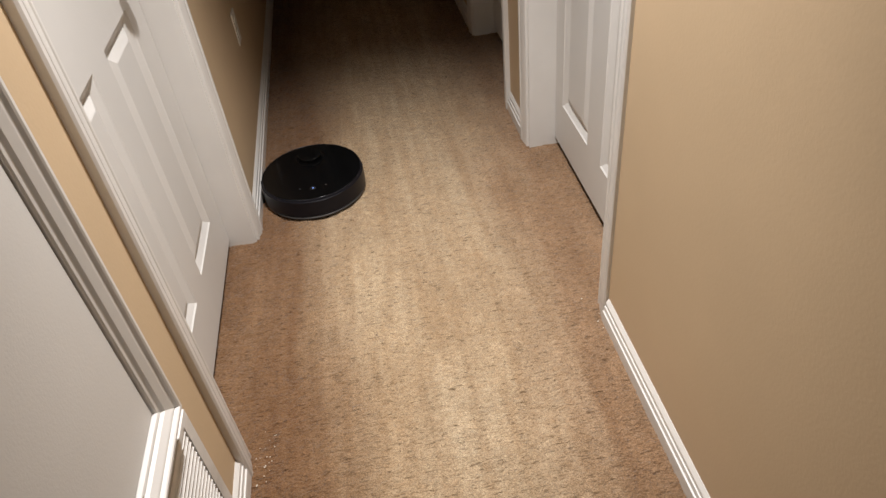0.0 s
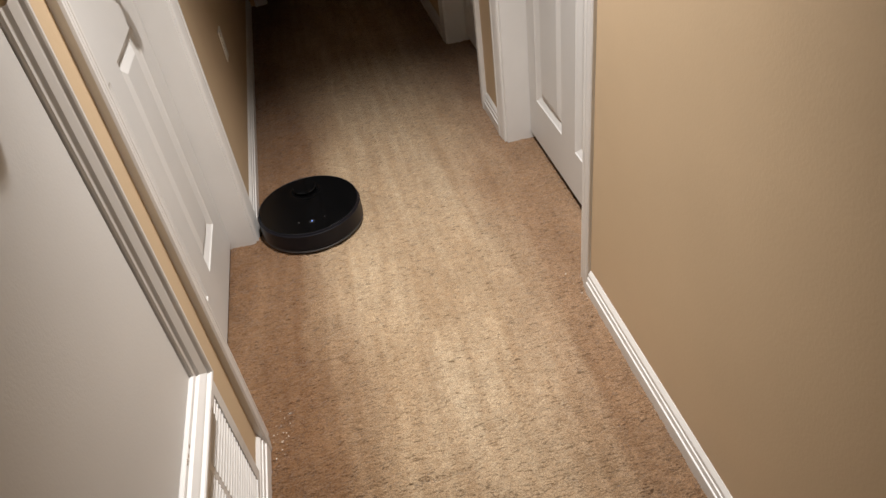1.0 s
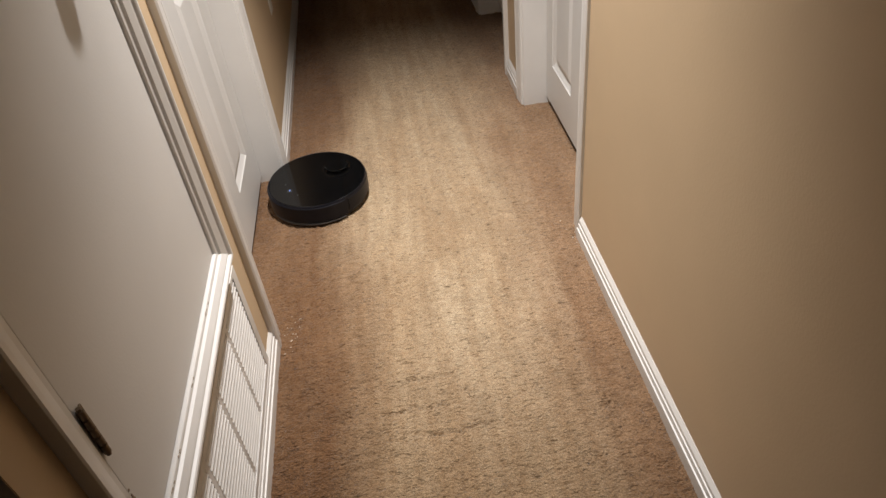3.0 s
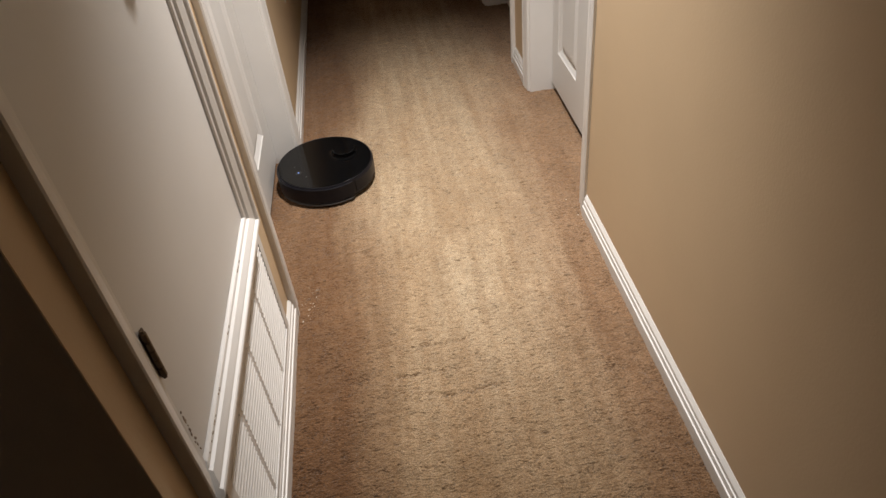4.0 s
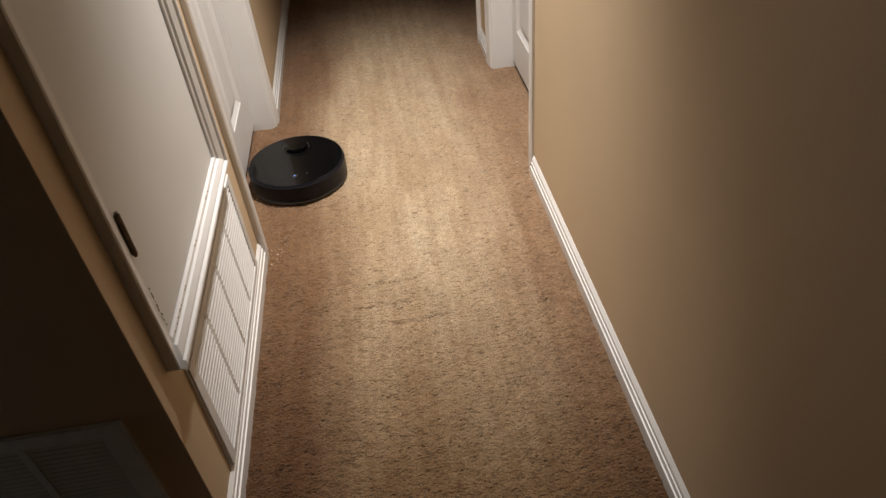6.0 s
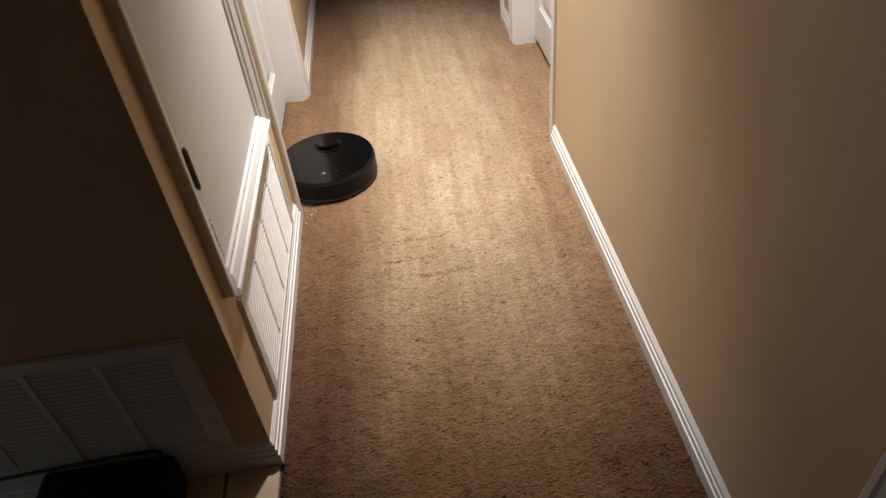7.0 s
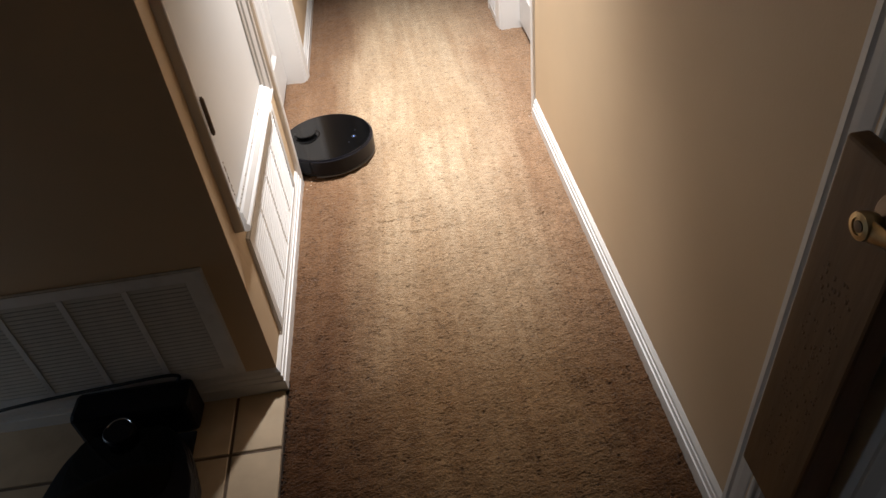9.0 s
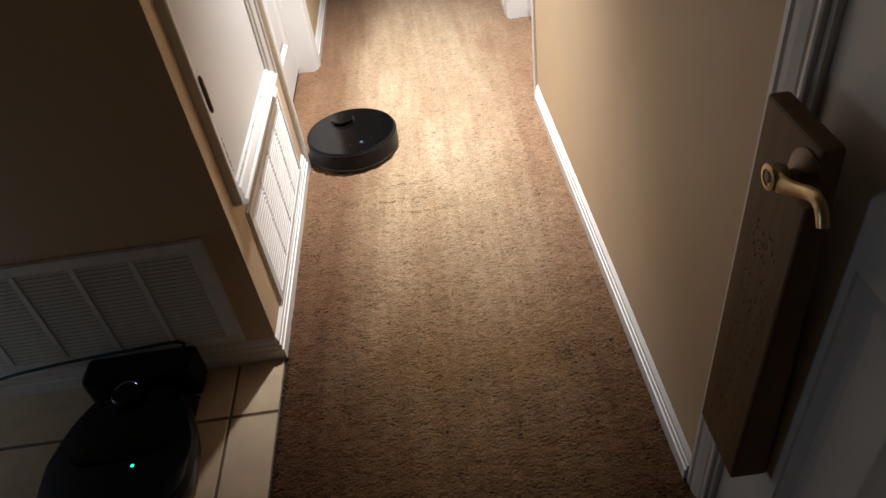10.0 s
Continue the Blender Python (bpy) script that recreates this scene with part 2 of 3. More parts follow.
wall("wall_right", [(FACE, FACE + TH, -4.2, RC[0], 0, CEILING), (FACE, FACE + TH, *RC, TOP, CEILING), (FACE, FACE + TH, *RA, TOP, CEILING), (FACE, FACE + TH, RA[1], RB[0], 0, CEILING), (FACE, FACE + TH, *RB, TOP, CEILING), (FACE, FACE + TH, RB[1], END, 0, CEILING)], "beige painted drywall along the hall")
slant = box(FACE, FACE + TH, RC[1], RA[0], 0, CEILING)
for v in slant.verts:
    if v.co.x < FACE + 0.01:
        v.co.x = NEAR[0] if v.co.y < -1 else NEAR[1]
tagged(part("wall_right_near", slant, WALL), "beige painted drywall along the hall, slightly out of line", "wall", kind="structure")
slant = box(-FACE - TH, -FACE, LA[1], END, 0, CEILING)
for v in slant.verts:
    if v.co.x > -FACE - 0.01:
        v.co.x = FAR[0] if v.co.y < 1 else FAR[1]
tagged(part("wall_left_far", slant, WALL), "beige painted drywall in the dark end of the hall", "wall", kind="structure")
wall("wall_corner", [(-2.1, -FACE - 0.0008, CORNER, CORNER + TH, 0, CEILING)], "beige painted drywall with a large air vent")
wall("wall_end", [(-0.60, -0.405, END, END + TH, 0, CEILING), (0.405, 0.60, END, END + TH, 0, CEILING), (-0.405, 0.405, END, END + TH, TOP, CEILING), (-1.6, 1.6, END + 2.4, END + 2.5, 0, CEILING), (-1.7, -1.6, END, END + 2.5, 0, CEILING), (1.6, 1.7, END, END + 2.5, 0, CEILING), (-1.7, -0.6, END, END + TH, 0, CEILING), (0.6, 1.7, END, END + TH, 0, CEILING)], "beige wall with an open doorway to a dark room")
wall("wall_back", [(-2.1, FACE + TH, -4.3, -4.2, 0, CEILING)], "beige painted drywall behind the hall")
# unseen wall closing the tiled room, its slot added for the bluish light
wall("wall_slot", [(-2.1, -2.0, -4.3, -1.45, 0, CEILING), (-2.1, -2.0, -1.22, CORNER, 0, CEILING), (-2.1, -2.0, -1.45, -1.22, 0, 0.06), (-2.1, -2.0, -1.45, -1.22, 0.46, CEILING)], "unseen beige wall with a low slot added for the bluish light")
tagged(part("ceiling", block(box(-2.1, FACE + TH, -4.3, CORNER + TH, CEILING, CEILING + 0.1), -1.7, 1.7, CORNER + TH + 0.001, END + 2.5, CEILING, CEILING + 0.1), CEIL), "pale matt ceiling over the hall", "ceiling", kind="structure")
tagged(part("subfloor", box(-2.1, 1.7, -4.3, END + 2.5, -0.12, -0.030), GROUT), "plain subfloor beneath the carpet and tiles", "floor", kind="structure")


# ---- carpet ----
def band(nx, ny, sx, sy, low, high, ax=1.0, ay=1.0, seed=1):
    """Smooth random field whose grain lies between two lengths in metres."""
    rng = np.random.default_rng(seed)
    f = np.fft.fft2(rng.standard_normal((ny, nx)))
    kx, ky = np.fft.fftfreq(nx, sx)[None, :] * ax, np.fft.fftfreq(ny, sy)[:, None] * ay
    k = np.sqrt(kx * kx + ky * ky)
    f *= np.exp(-(k * low) ** 2) * (1 - np.exp(-(k * high) ** 2))
    g = np.fft.ifft2(f).real
    return g / g.std()


def carpet_sheet(name, x0, x1, y0, y1, sx, sy, label):
    nx, ny = int((x1 - x0) / sx) + 1, int((y1 - y0) / sy) + 1
    yy = np.linspace(y0, y1, ny)[:, None]
    xx = np.linspace(x0, x1, nx)[None, :]
    h = 0.0009 * band(nx, ny, sx, sy, 0.004, 0.014, 1.6, 0.9, 3) + 0.0007 * band(nx, ny, sx, sy, 0.02, 0.08, 1.5, 0.9, 5)
    # short gaps between the tufts, denser in some patches and towards the walls
    pits = band(nx, ny, sx, sy, 0.0034, 0.011, 2.5, 1.0, 7)
    patch = band(nx, ny, sx, sy, 0.05, 0.3, 1, 1, 8) + 1.2 * np.clip((np.abs(xx) - 0.18) * 4, 0, 1)
    h -= 0.0095 * np.clip(pits - 1.95 + 0.42 * patch, 0, 0.8)
    h += 0.0012 * band(nx, ny, sx, sy, 0.05, 0.3, 1, 1, 9)
    # ruts across the hall where the backing has rippled
    for ry, slope, xa, xb, d in ((-0.442, 0.101, -0.164, 0.024, 0.0125), (-0.537, 0.024, -0.214, -0.008, 0.0105), (-0.616, 0.023, -0.137, 0.085, 0.0105), (-0.55, 0.056, 0.107, 0.178, 0.006), (1.62, 0.12, -0.2, 0.15, 0.005)):
        line = ry + slope * xx + 0.004 * np.sin(xx * 37) + 0.003 * np.sin(xx * 91)
        h -= d * np.exp(-((yy - line) / 0.0060) ** 2) * np.clip((xx - xa) * 20, 0, 1) * np.clip((xb - xx) * 20, 0, 1) * np.clip(0.55 + 0.55 * pits, 0.1, 1.4)
    h *= np.clip((SEAM - yy) * (1 if y1 <= SEAM else -1) / 0.03, 0.0, 1.0)
    X, Y = np.broadcast_to(xx, (ny, nx)), np.broadcast_to(yy, (ny, nx))
    keep = (X[:-1, :-1] > -0.4535) | (Y[:-1, :-1] > CORNER + 0.004)
    co = np.stack([X, Y, h], -1).reshape(-1, 3)
    i = (np.arange(ny - 1)[:, None] * nx + np.arange(nx - 1)[None, :])[keep]
    faces = np.stack([i, i + 1, i + 1 + nx, i + nx], -1)
    used = np.unique(faces)
    slot = np.zeros(len(co), int)
    slot[used] = np.arange(len(used))
    me = bpy.data.meshes.new(name)
    me.from_pydata(co[used], [], slot[faces])
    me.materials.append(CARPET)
    me.polygons.foreach_set("use_smooth", [True] * len(me.polygons))
    return tagged(new(name, me), label, "carpet", kind="structure")


SEAM = 1.3
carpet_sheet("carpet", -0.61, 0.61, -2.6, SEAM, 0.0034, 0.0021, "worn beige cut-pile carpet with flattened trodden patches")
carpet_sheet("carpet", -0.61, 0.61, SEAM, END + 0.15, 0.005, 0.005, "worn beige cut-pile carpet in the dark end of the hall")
rest = bmesh.new()
block(rest, -0.452, 0.474, -4.2, -2.599, -0.03, 0.0)
block(rest, -1.6, 1.6, END + 0.12, END + 2.4, -0.03, -0.004)
tagged(part("carpet_far", rest, CARPET), "beige carpet in the dark room beyond", "carpet", kind="structure")
# fluff caught at the carpet's cut edge beside the tiles
rng = random.Random(4)
bm = bmesh.new()
for i in range(1100):
    y = -2.9 + 1.71 * i / 1100
    c = Vector((-0.452 + rng.uniform(-0.005, 0.004), y, rng.uniform(-0.006, 0.0015)))
    bmesh.ops.create_icosphere(bm, subdivisions=1, radius=rng.uniform(0.0018, 0.0042), matrix=Matrix.Translation(c))
tagged(part("carpet_fringe", bm, CARPET), "frayed cut edge of the beige carpet", "carpet", kind="stuff")


# ---- baseboards ----
def baseboard(name, a, b, out, cut_a=0.0, cut_b=0.0):
    bm = sweep(bmesh.new(), [(q, p) for p, q in BASE_PROFILE], (*a, -0.004), (*b, -0.004), out, (0, 0, 1), cut_a, cut_b)
    return tagged(part(name, bm, WHITE), "white moulded baseboard with grooved top", "baseboard", kind="structure")


baseboard("baseboard", (NEAR[0], -1.697), (NEAR[1], 0.0), (-1, 0, 0))
baseboard("baseboard", (FACE, 0.928), (FACE, 1.138), (-1, 0, 0))
baseboard("baseboard", (FACE, 1.920), (FACE, END), (-1, 0, 0))
baseboard("baseboard", (-FACE, CORNER), (-FACE, -0.266), (1, 0, 0), cut_a=-1.0)
baseboard("baseboard", (FAR[0], 0.652), (FAR[1], END), (1, 0, 0))
baseboard("baseboard", (-2.0, CORNER), (-FACE, CORNER), (0, -1, 0), cut_b=-1.0)


# ---- doors ----
def panel_door(name, y0, y1, face, out, panels, label, z0=0.030, z1=2.02, thick=0.035):
    """A moulded panel door; out is +1 or -1, the side along x that its face looks to."""
    bm = bmesh.new()
    ys = sorted({y0, y1, *[p[0] for p in panels], *[p[1] for p in panels]})
    zs = sorted({z0, z1, *[p[2] for p in panels], *[p[3] for p in panels]})
    grid = {(y, z): bm.verts.new((face, y, z)) for y in ys for z in zs}
    for i in range(len(ys) - 1):
        for j in range(len(zs) - 1):
            my, mz = (ys[i] + ys[i + 1]) / 2, (zs[j] + zs[j + 1]) / 2
            if not any(p[0] < my < p[1] and p[2] < mz < p[3] for p in panels):
                bm.faces.new((grid[ys[i], zs[j]], grid[ys[i + 1], zs[j]], grid[ys[i + 1], zs[j + 1]], grid[ys[i], zs[j + 1]]))
    back = [bm.verts.new((face - out * thick, y, z)) for y, z in ((y0, z0), (y1, z0), (y1, z1), (y0, z1))]
    bm.faces.new(back[::-1])
    rims = ([grid[y, z0] for y in ys], [grid[y1, z] for z in zs], [grid[y, z1] for y in ys[::-1]], [grid[y0, z] for z in zs[::-1]])
    for k, rim in enumerate(rims):
        bm.faces.new((*rim[::-1], back[k], back[(k + 1) % 4]))
    bmesh.ops.recalc_face_normals(bm, faces=bm.faces[:])
    door = tagged(part(name, bm, DOOR), label, "door", kind="structure")
    for p in panels:
        b = bmesh.new()
        loops = []
        for inset, depth in ((0.0, 0.0), (0.003, 0.0035), (0.022, 0.0125), (0.026, 0.0125), (0.050, 0.0035), (0.053, 0.003)):
            loops.append([b.verts.new((face - out * depth, y, z)) for y, z in ((p[0] + inset, p[2] + inset), (p[1] - inset, p[2] + inset), (p[1] - inset, p[3] - inset), (p[0] + inset, p[3] - inset))])
        for s, t in zip(loops, loops[1:]):
            for k in range(4):
                b.faces.new((s[k], s[(k + 1) % 4], t[(k + 1) % 4], t[k]))
        b.faces.new(loops[-1])
        bmesh.ops.recalc_face_normals(b, faces=b.faces[:])
        b.faces.ensure_lookup_table()
        b.normal_update()
        if b.faces[-1].normal.x * out < 0:
            bmesh.ops.reverse_faces(b, faces=b.faces[:])
        part("panel", b, DOOR, door)
    return door


def door_trim(name, y0, y1, face, out, depth, label, stop_at, top=TOP, floor=-0.002, width=0.060, near=None, far=None):
    """Jambs, stops and casings round an opening in a wall that runs along y."""
    root = tagged(new(name), label, "door frame", kind="structure")
    near, far = face if near is None else near, face if far is None else far
    wallx, deep = face, face - out * depth
    xs = sorted((wallx + out * 0.002, deep))
    part("jamb", box(min(near + out * 0.002, xs[0]), max(near + out * 0.002, xs[1]), y0, y0 + 0.012, floor, top, bevel=0.001), WHITE, root)
    part("jamb", box(*((xs[0], far + out * 0.002) if out > 0 else xs), y1 - 0.012, y1, floor, top, bevel=0.001), WHITE, root)
    part("head_jamb", box(xs[0], xs[1], y0 + 0.012, y1 - 0.012, top - 0.012, top, bevel=0.001), WHITE, root)
    prof = wide(CASE_PROFILE, width)
    part("casing", sweep(bmesh.new(), prof, (near, y0 + 0.002, floor), (near, y0 + 0.002, top), (0, -1, 0), (out, 0, 0), 0, -1), WHITE, root)
    part("casing", sweep(bmesh.new(), prof, (far, y1 - 0.002, floor), (far, y1 - 0.002, top), (0, 1, 0), (out, 0, 0), 0, -1), WHITE, root)
    part("head_casing", sweep(bmesh.new(), prof, (face, y0 + 0.002, top), (face, y1 - 0.002, top), (0, 0, 1), (out, 0, 0), -1, -1), WHITE, root)
    return root


def knob(parent, y, z, face, out, mat=BRASS):
    prof = [(0, 0), (0.032, 0), (0.032, 0.004), (0.026, 0.008), (0.012, 0.010), (0.010, 0.022), (0.014, 0.032), (0.024, 0.038), (0.027, 0.048), (0.024, 0.058), (0.012, 0.063), (0, 0.064)]
    bm = moved(lathe(prof, 32), Matrix.Translation((face, y, z)) @ Matrix.Rotation(out * math.pi / 2, 4, "Y"))
    return part("knob", bm, mat, parent, "round brass door knob", True)


def six(a, b, c, d):
    """Six panels in two columns, a to b and c to d."""
    return [(p, q, lo, hi) for p, q in ((a, b), (c, d)) for lo, hi in ((0.190, 0.805), (0.985, 1.58), (1.68, 1.90))]


door = panel_door("door_1", LA[0] + 0.014, LA[1] - 0.014, -0.560, 1, six(-0.100, 0.128, 0.230, 0.458), "closed white six-panel door with moulded panels")
knob(door, 0.430, 0.912, -0.560, 1)
door_trim("door_trim_1", *LA, -FACE, 1, TH, "white moulded casing round the closed panel door", -0.56, far=FAR[0])
door = panel_door("door_2", RA[0] + 0.014, RA[1] - 0.014, 0.562, -1, six(0.155, 0.407, 0.523, 0.775), "closed white six-panel door with moulded panels")
knob(door, 0.14, 0.93, 0.562, -1)
door_trim("door_trim_2", *RA, FACE, -1, TH, "white moulded casing round the closed panel door", 0.56, near=0.459)
door = panel_door("door_3", RB[0] + 0.014, RB[1] - 0.014, 0.562, -1, six(1.29, 1.485, 1.575, 1.77), "closed white six-panel door in the dark end of the hall")
door_trim("door_trim_3", *RB, FACE, -1, TH, "white moulded casing round the far panel door", 0.56)
door = panel_door("door_4", RC[0] + 0.014, RC[1] - 0.014, 0.4805, -1, six(-2.44, -2.21, -2.10, -1.92), "white six-panel door in dim bluish light")
door_trim("door_trim_4", *RC, FACE, -1, 0.10, "white fluted casing beside the carpeted hall", 0.5, width=0.067)

# cased doorway at the far end
root = tagged(new("door_trim_5"), "white casing round the dark doorway at the hall's end", "door frame", kind="structure")
for s in (-1, 1):
    part("jamb", box(min(s * 0.405, s * 0.392), max(s * 0.405, s * 0.392), END - 0.002, END + TH, 0, TOP), WHITE, root)
    part("casing", sweep(bmesh.new(), CASE_PROFILE, (s * 0.403, END, 0), (s * 0.403, END, TOP), (s, 0, 0), (0, -1, 0), 0, -1), WHITE, root)


# ---- furnace closet door, raised above the floor, and the grille below it ----
SY0, SY1, SZ = -1.066, -0.462, 0.502
CLOSET = -0.463     # face of the closet door
closet = tagged(part("closet_door", box(-FACE - 0.03, CLOSET, SY0 + 0.002, SY1 - 0.002, SZ + 0.002, 2.02, bevel=0.0015), DOOR), "plain white closet door set above a wall grille", "door", kind="structure")
knob(closet, SY1 - 0.107, 1.19, CLOSET, 1)
hinge = part("hinge", box(CLOSET, CLOSET + 0.0025, SY0 + 0.006, SY0 + 0.020, 0.687, 0.765, bevel=0.0006), HINGE, closet, "dark bronze hinge")
for z in (0.690, 0.7065, 0.7225, 0.7385, 0.7545):
    part("knuckle", moved(lathe([(0, 0), (0.0042, 0), (0.0047, 0.0006), (0.0047, 0.0144), (0.0042, 0.015), (0, 0.015)], 16), Matrix.Translation((CLOSET + 0.0055, SY0 + 0.007, z - 0.003))), HINGE, hinge, smooth=True)
part("pin", moved(lathe([(0, 0), (0.003, 0), (0.003, 0.088), (0, 0.088)], 12), Matrix.Translation((CLOSET + 0.0055, SY0 + 0.007, 0.683))), HINGE, hinge)
trim = tagged(new("closet_trim"), "thick white moulded casing mitred round the raised closet door", "trim", kind="structure")
THICK = [(0, 0), (0, 0.0120), (0.002, 0.0150), (0.0065, 0.0165), (0.0085, 0.0140), (0.0105, 0.0160), (0.0125, 0.0215), (0.0245, 0.0275), (0.0275, 0.0285), (0.0290, 0.0265), (0.0310, 0.0280), (0.0325, 0.0330), (0.0350, 0.0350), (0.0405, 0.0350), (0.0425, 0.0330), (0.0430, 0)]
SLIM = [(0, 0), (0, 0.0100), (0.003, 0.0125), (0.012, 0.0130), (0.015, 0.0155), (0.030, 0.0200), (0.040, 0.0220), (0.0430, 0.0200), (0.0430, 0)]
part("casing", sweep(bmesh.new(), SLIM, (-FACE, SY0, SZ), (-FACE, SY0, 2.03), (0, -1, 0), (1, 0, 0), -1, -1), WHITE, trim, "white casing with chipped edges")
part("casing", sweep(bmesh.new(), THICK, (-FACE, SY1, SZ), (-FACE, SY1, 2.03), (0, 1, 0), (1, 0, 0), -1, -1), WHITE, trim)
sill = part("casing", sweep(bmesh.new(), THICK, (-FACE, SY0, SZ), (-FACE, SY1, SZ), (0, 0, -1), (1, 0, 0), -1, -1), WHITE, trim, "white casing with chipped paint")
part("head_casing", sweep(bmesh.new(), THICK, (-FACE, SY0, 2.03), (-FACE, SY1, 2.03), (0, 0, 1), (1, 0, 0), -1, -1), WHITE, trim)
# flaked paint showing the wood along the inner lip
rng = random.Random(31)
bm = bmesh.new()
for i in range(34):
    if i < 16:
        c = Vector((-FACE + 0.0158, SY0 - 0.004 + rng.gauss(0, 0.0012), rng.choice((0.565, 0.59, 0.605)) + rng.gauss(0, 0.012)))
        size = (0.0011, rng.uniform(0.0010, 0.0026), rng.uniform(0.0015, 0.006), 1)
    else:
        c = Vector((-FACE + 0.0158, rng.choice((-1.03, -1.0, -0.93, -0.80, -0.62)) + rng.gauss(0, 0.012), SZ - 0.004 + rng.gauss(0, 0.0011)))
        size = (0.0010, rng.uniform(0.0012, 0.006), rng.uniform(0.0008, 0.0018), 1)
    bmesh.ops.create_icosphere(bm, subdivisions=1, radius=1.0, matrix=Matrix.Translation(c) @ Matrix.Diagonal(size))
tagged(part("paint_chips", bm, FLAKED, trim, "flaked paint showing brown wood"), kind="stuff")


def grille(name, width, height, sections, label, dusty, pitch, side, edge, deep):
    """A stamped wall grille in its own space: x along, z up, y towards the room (negative)."""
    root = tagged(new(name), label, "air vent")
    f = bmesh.new()
    bars = ((0, width, 0, edge), (0, width, height - edge, height), (0, side + 0.007, edge, height - edge), (width - side - 0.007, width, edge, height - edge))
    for k, (x0, x1, z0, z1) in enumerate(bars):
        block(f, x0, x1, -deep - 0.0001 * (k > 1), 0, z0, z1)
    # turned outer lip
    for x0, x1, z0, z1 in ((-0.004, 0, -0.004, height + 0.004), (width, width + 0.004, -0.004, height + 0.004), (0, width, height, height + 0.004), (0, width, -0.004, 0)):
        block(f, x0, x1, -deep * 0.55, 0, z0, z1)
    part("frame", f, VENT, root)
    part("backing", box(side, width - side, -0.0012, 0.0, edge, height - edge), FILTER, root, "dusty dark filter")
    step = (width - 2 * side) / sections
    for i in range(1, sections):
        part("bar", box(side + i * step - 0.007, side + i * step + 0.007, -0.0074 if dusty else -0.0060, -0.0012, edge, height - edge), VENT, root)
    count = round((height - 2 * edge) / pitch)
    pitch = (height - 2 * edge) / count
    k = pitch / 0.0152 * 0.93
    prof = [(-0.0012, -0.0125), (-0.0072, 0.0045), (-0.0080, 0.0045), (-0.0080, 0.0058), (-0.0066, 0.0058), (-0.0012, -0.0065)]
    if dusty:
        prof, k = [(-0.0054, -0.0052), (-0.0070, 0.0040), (-0.0063, 0.0049), (-0.0050, 0.0044), (-0.0042, -0.0048)], 1.0
    sl = sweep(bmesh.new(), [(p, q * k) for p, q in prof], (0.008, 0, 0), (step - 0.008, 0, 0), (0, 1, 0), (0, 0, -1))
    first = part("slat", sl, VENT_DUSTY if dusty else VENT, root)
    first.location = (side, 0, edge + pitch * 0.5)
    for i in range(sections):
        for j in range(count):
            if i or j:
                ob = new("slat", first.data)
                ob.parent = root
                ob.location = (side + i * step, 0, edge + pitch * (0.5 + j))
    return root


low = grille("return_air_grille", 0.679, 0.314, 4, "white stamped steel return grille below the closet door", False, 0.0152, 0.022, 0.012, 0.009)
low.matrix_world = Matrix.Translation((-FACE, -1.051, 0.0800)) @ Matrix.Rotation(math.pi / 2, 4, "Z")
big = grille("wall_vent", 0.79, 0.350, 5, "dusty white return air vent on the end of the wall", True, 0.0125, 0.034, 0.030, 0.0065)
big.matrix_world = Matrix.Translation((-0.552 - 0.79, CORNER, 0.079))


# ---- outlet ----
plate = tagged(new("wall_outlet"), "ivory outlet plate on the beige wall", "outlet")
OX = -0.4917
part("plate", box(OX, OX + 0.006, 1.315, 1.387, 0.335, 0.452, bevel=0.002), PLATE, plate)
for z in (0.372, 0.414):
    part("socket", box(OX + 0.006, OX + 0.0085, 1.334, 1.368, z - 0.014, z + 0.014, bevel=0.001), PLATE, plate)


# ---- lint in the carpet ----
rng = random.Random(21)
bm = bmesh.new()
for i in range(20):
    c = Vector((-0.430 + rng.gauss(0, 0.014), -0.225 + rng.gauss(0, 0.035), 0.0035))
    bmesh.ops.create_icosphere(bm, subdivisions=1, radius=rng.uniform(0.0008, 0.0017), matrix=Matrix.Translation(c) @ Matrix.Rotation(rng.uniform(0, 3), 4, "Z") @ Matrix.Diagonal((rng.uniform(0.6, 2.0), 0.8, 0.5, 1)))
for i in range(8):
    c = Vector((0.425 + rng.gauss(0, 0.012), 0.03 + rng.gauss(0, 0.03), 0.0035))
    bmesh.ops.create_icosphere(bm, subdivisions=1, radius=rng.uniform(0.0008, 0.0020), matrix=Matrix.Translation(c))
tagged(part("lint", bm, PLATE), "scattered white lint and paint crumbs on the carpet", "lint", kind="stuff")

# ---- ceiling lamp ----
lamp = tagged(new("ceiling_lamp"), "round recessed ceiling lamp, switched on", "ceiling lamp")
part("trim_ring", moved(lathe([(0.060, 0.0), (0.062, -0.008), (0.085, -0.006), (0.088, 0.0)], 48), Matrix.Translation((LAMP.x, LAMP.y, CEILING))), WHITE, lamp, smooth=True)
part("lens", moved(lathe([(0, -0.002), (0.060, -0.002), (0.060, 0.0), (0, 0.0)], 40), Matrix.Translation((LAMP.x, LAMP.y, CEILING))), GLOW, lamp, "glowing frosted lens")


# ---- lever handle on a brown wooden block, fixed to the door beside the camera ----
guard = tagged(new("lock_block"), "dark brown wooden lock block with a brass lever", "door lock")
BX, BY0, BY1, BZ0, BZ1 = 0.420, -1.893, -1.763, 0.332, 0.958
wedge = bmesh.new()
block(wedge, BX, 0.480, BY0, BY1, BZ0, BZ1)
for v in wedge.verts:
    if v.co.x > BX + 0.01 and v.co.z > 0.9:
        v.co.x = 0.447
bmesh.ops.bevel(wedge, geom=wedge.edges[:], offset=0.005, segments=2, affect="EDGES", profile=0.5)
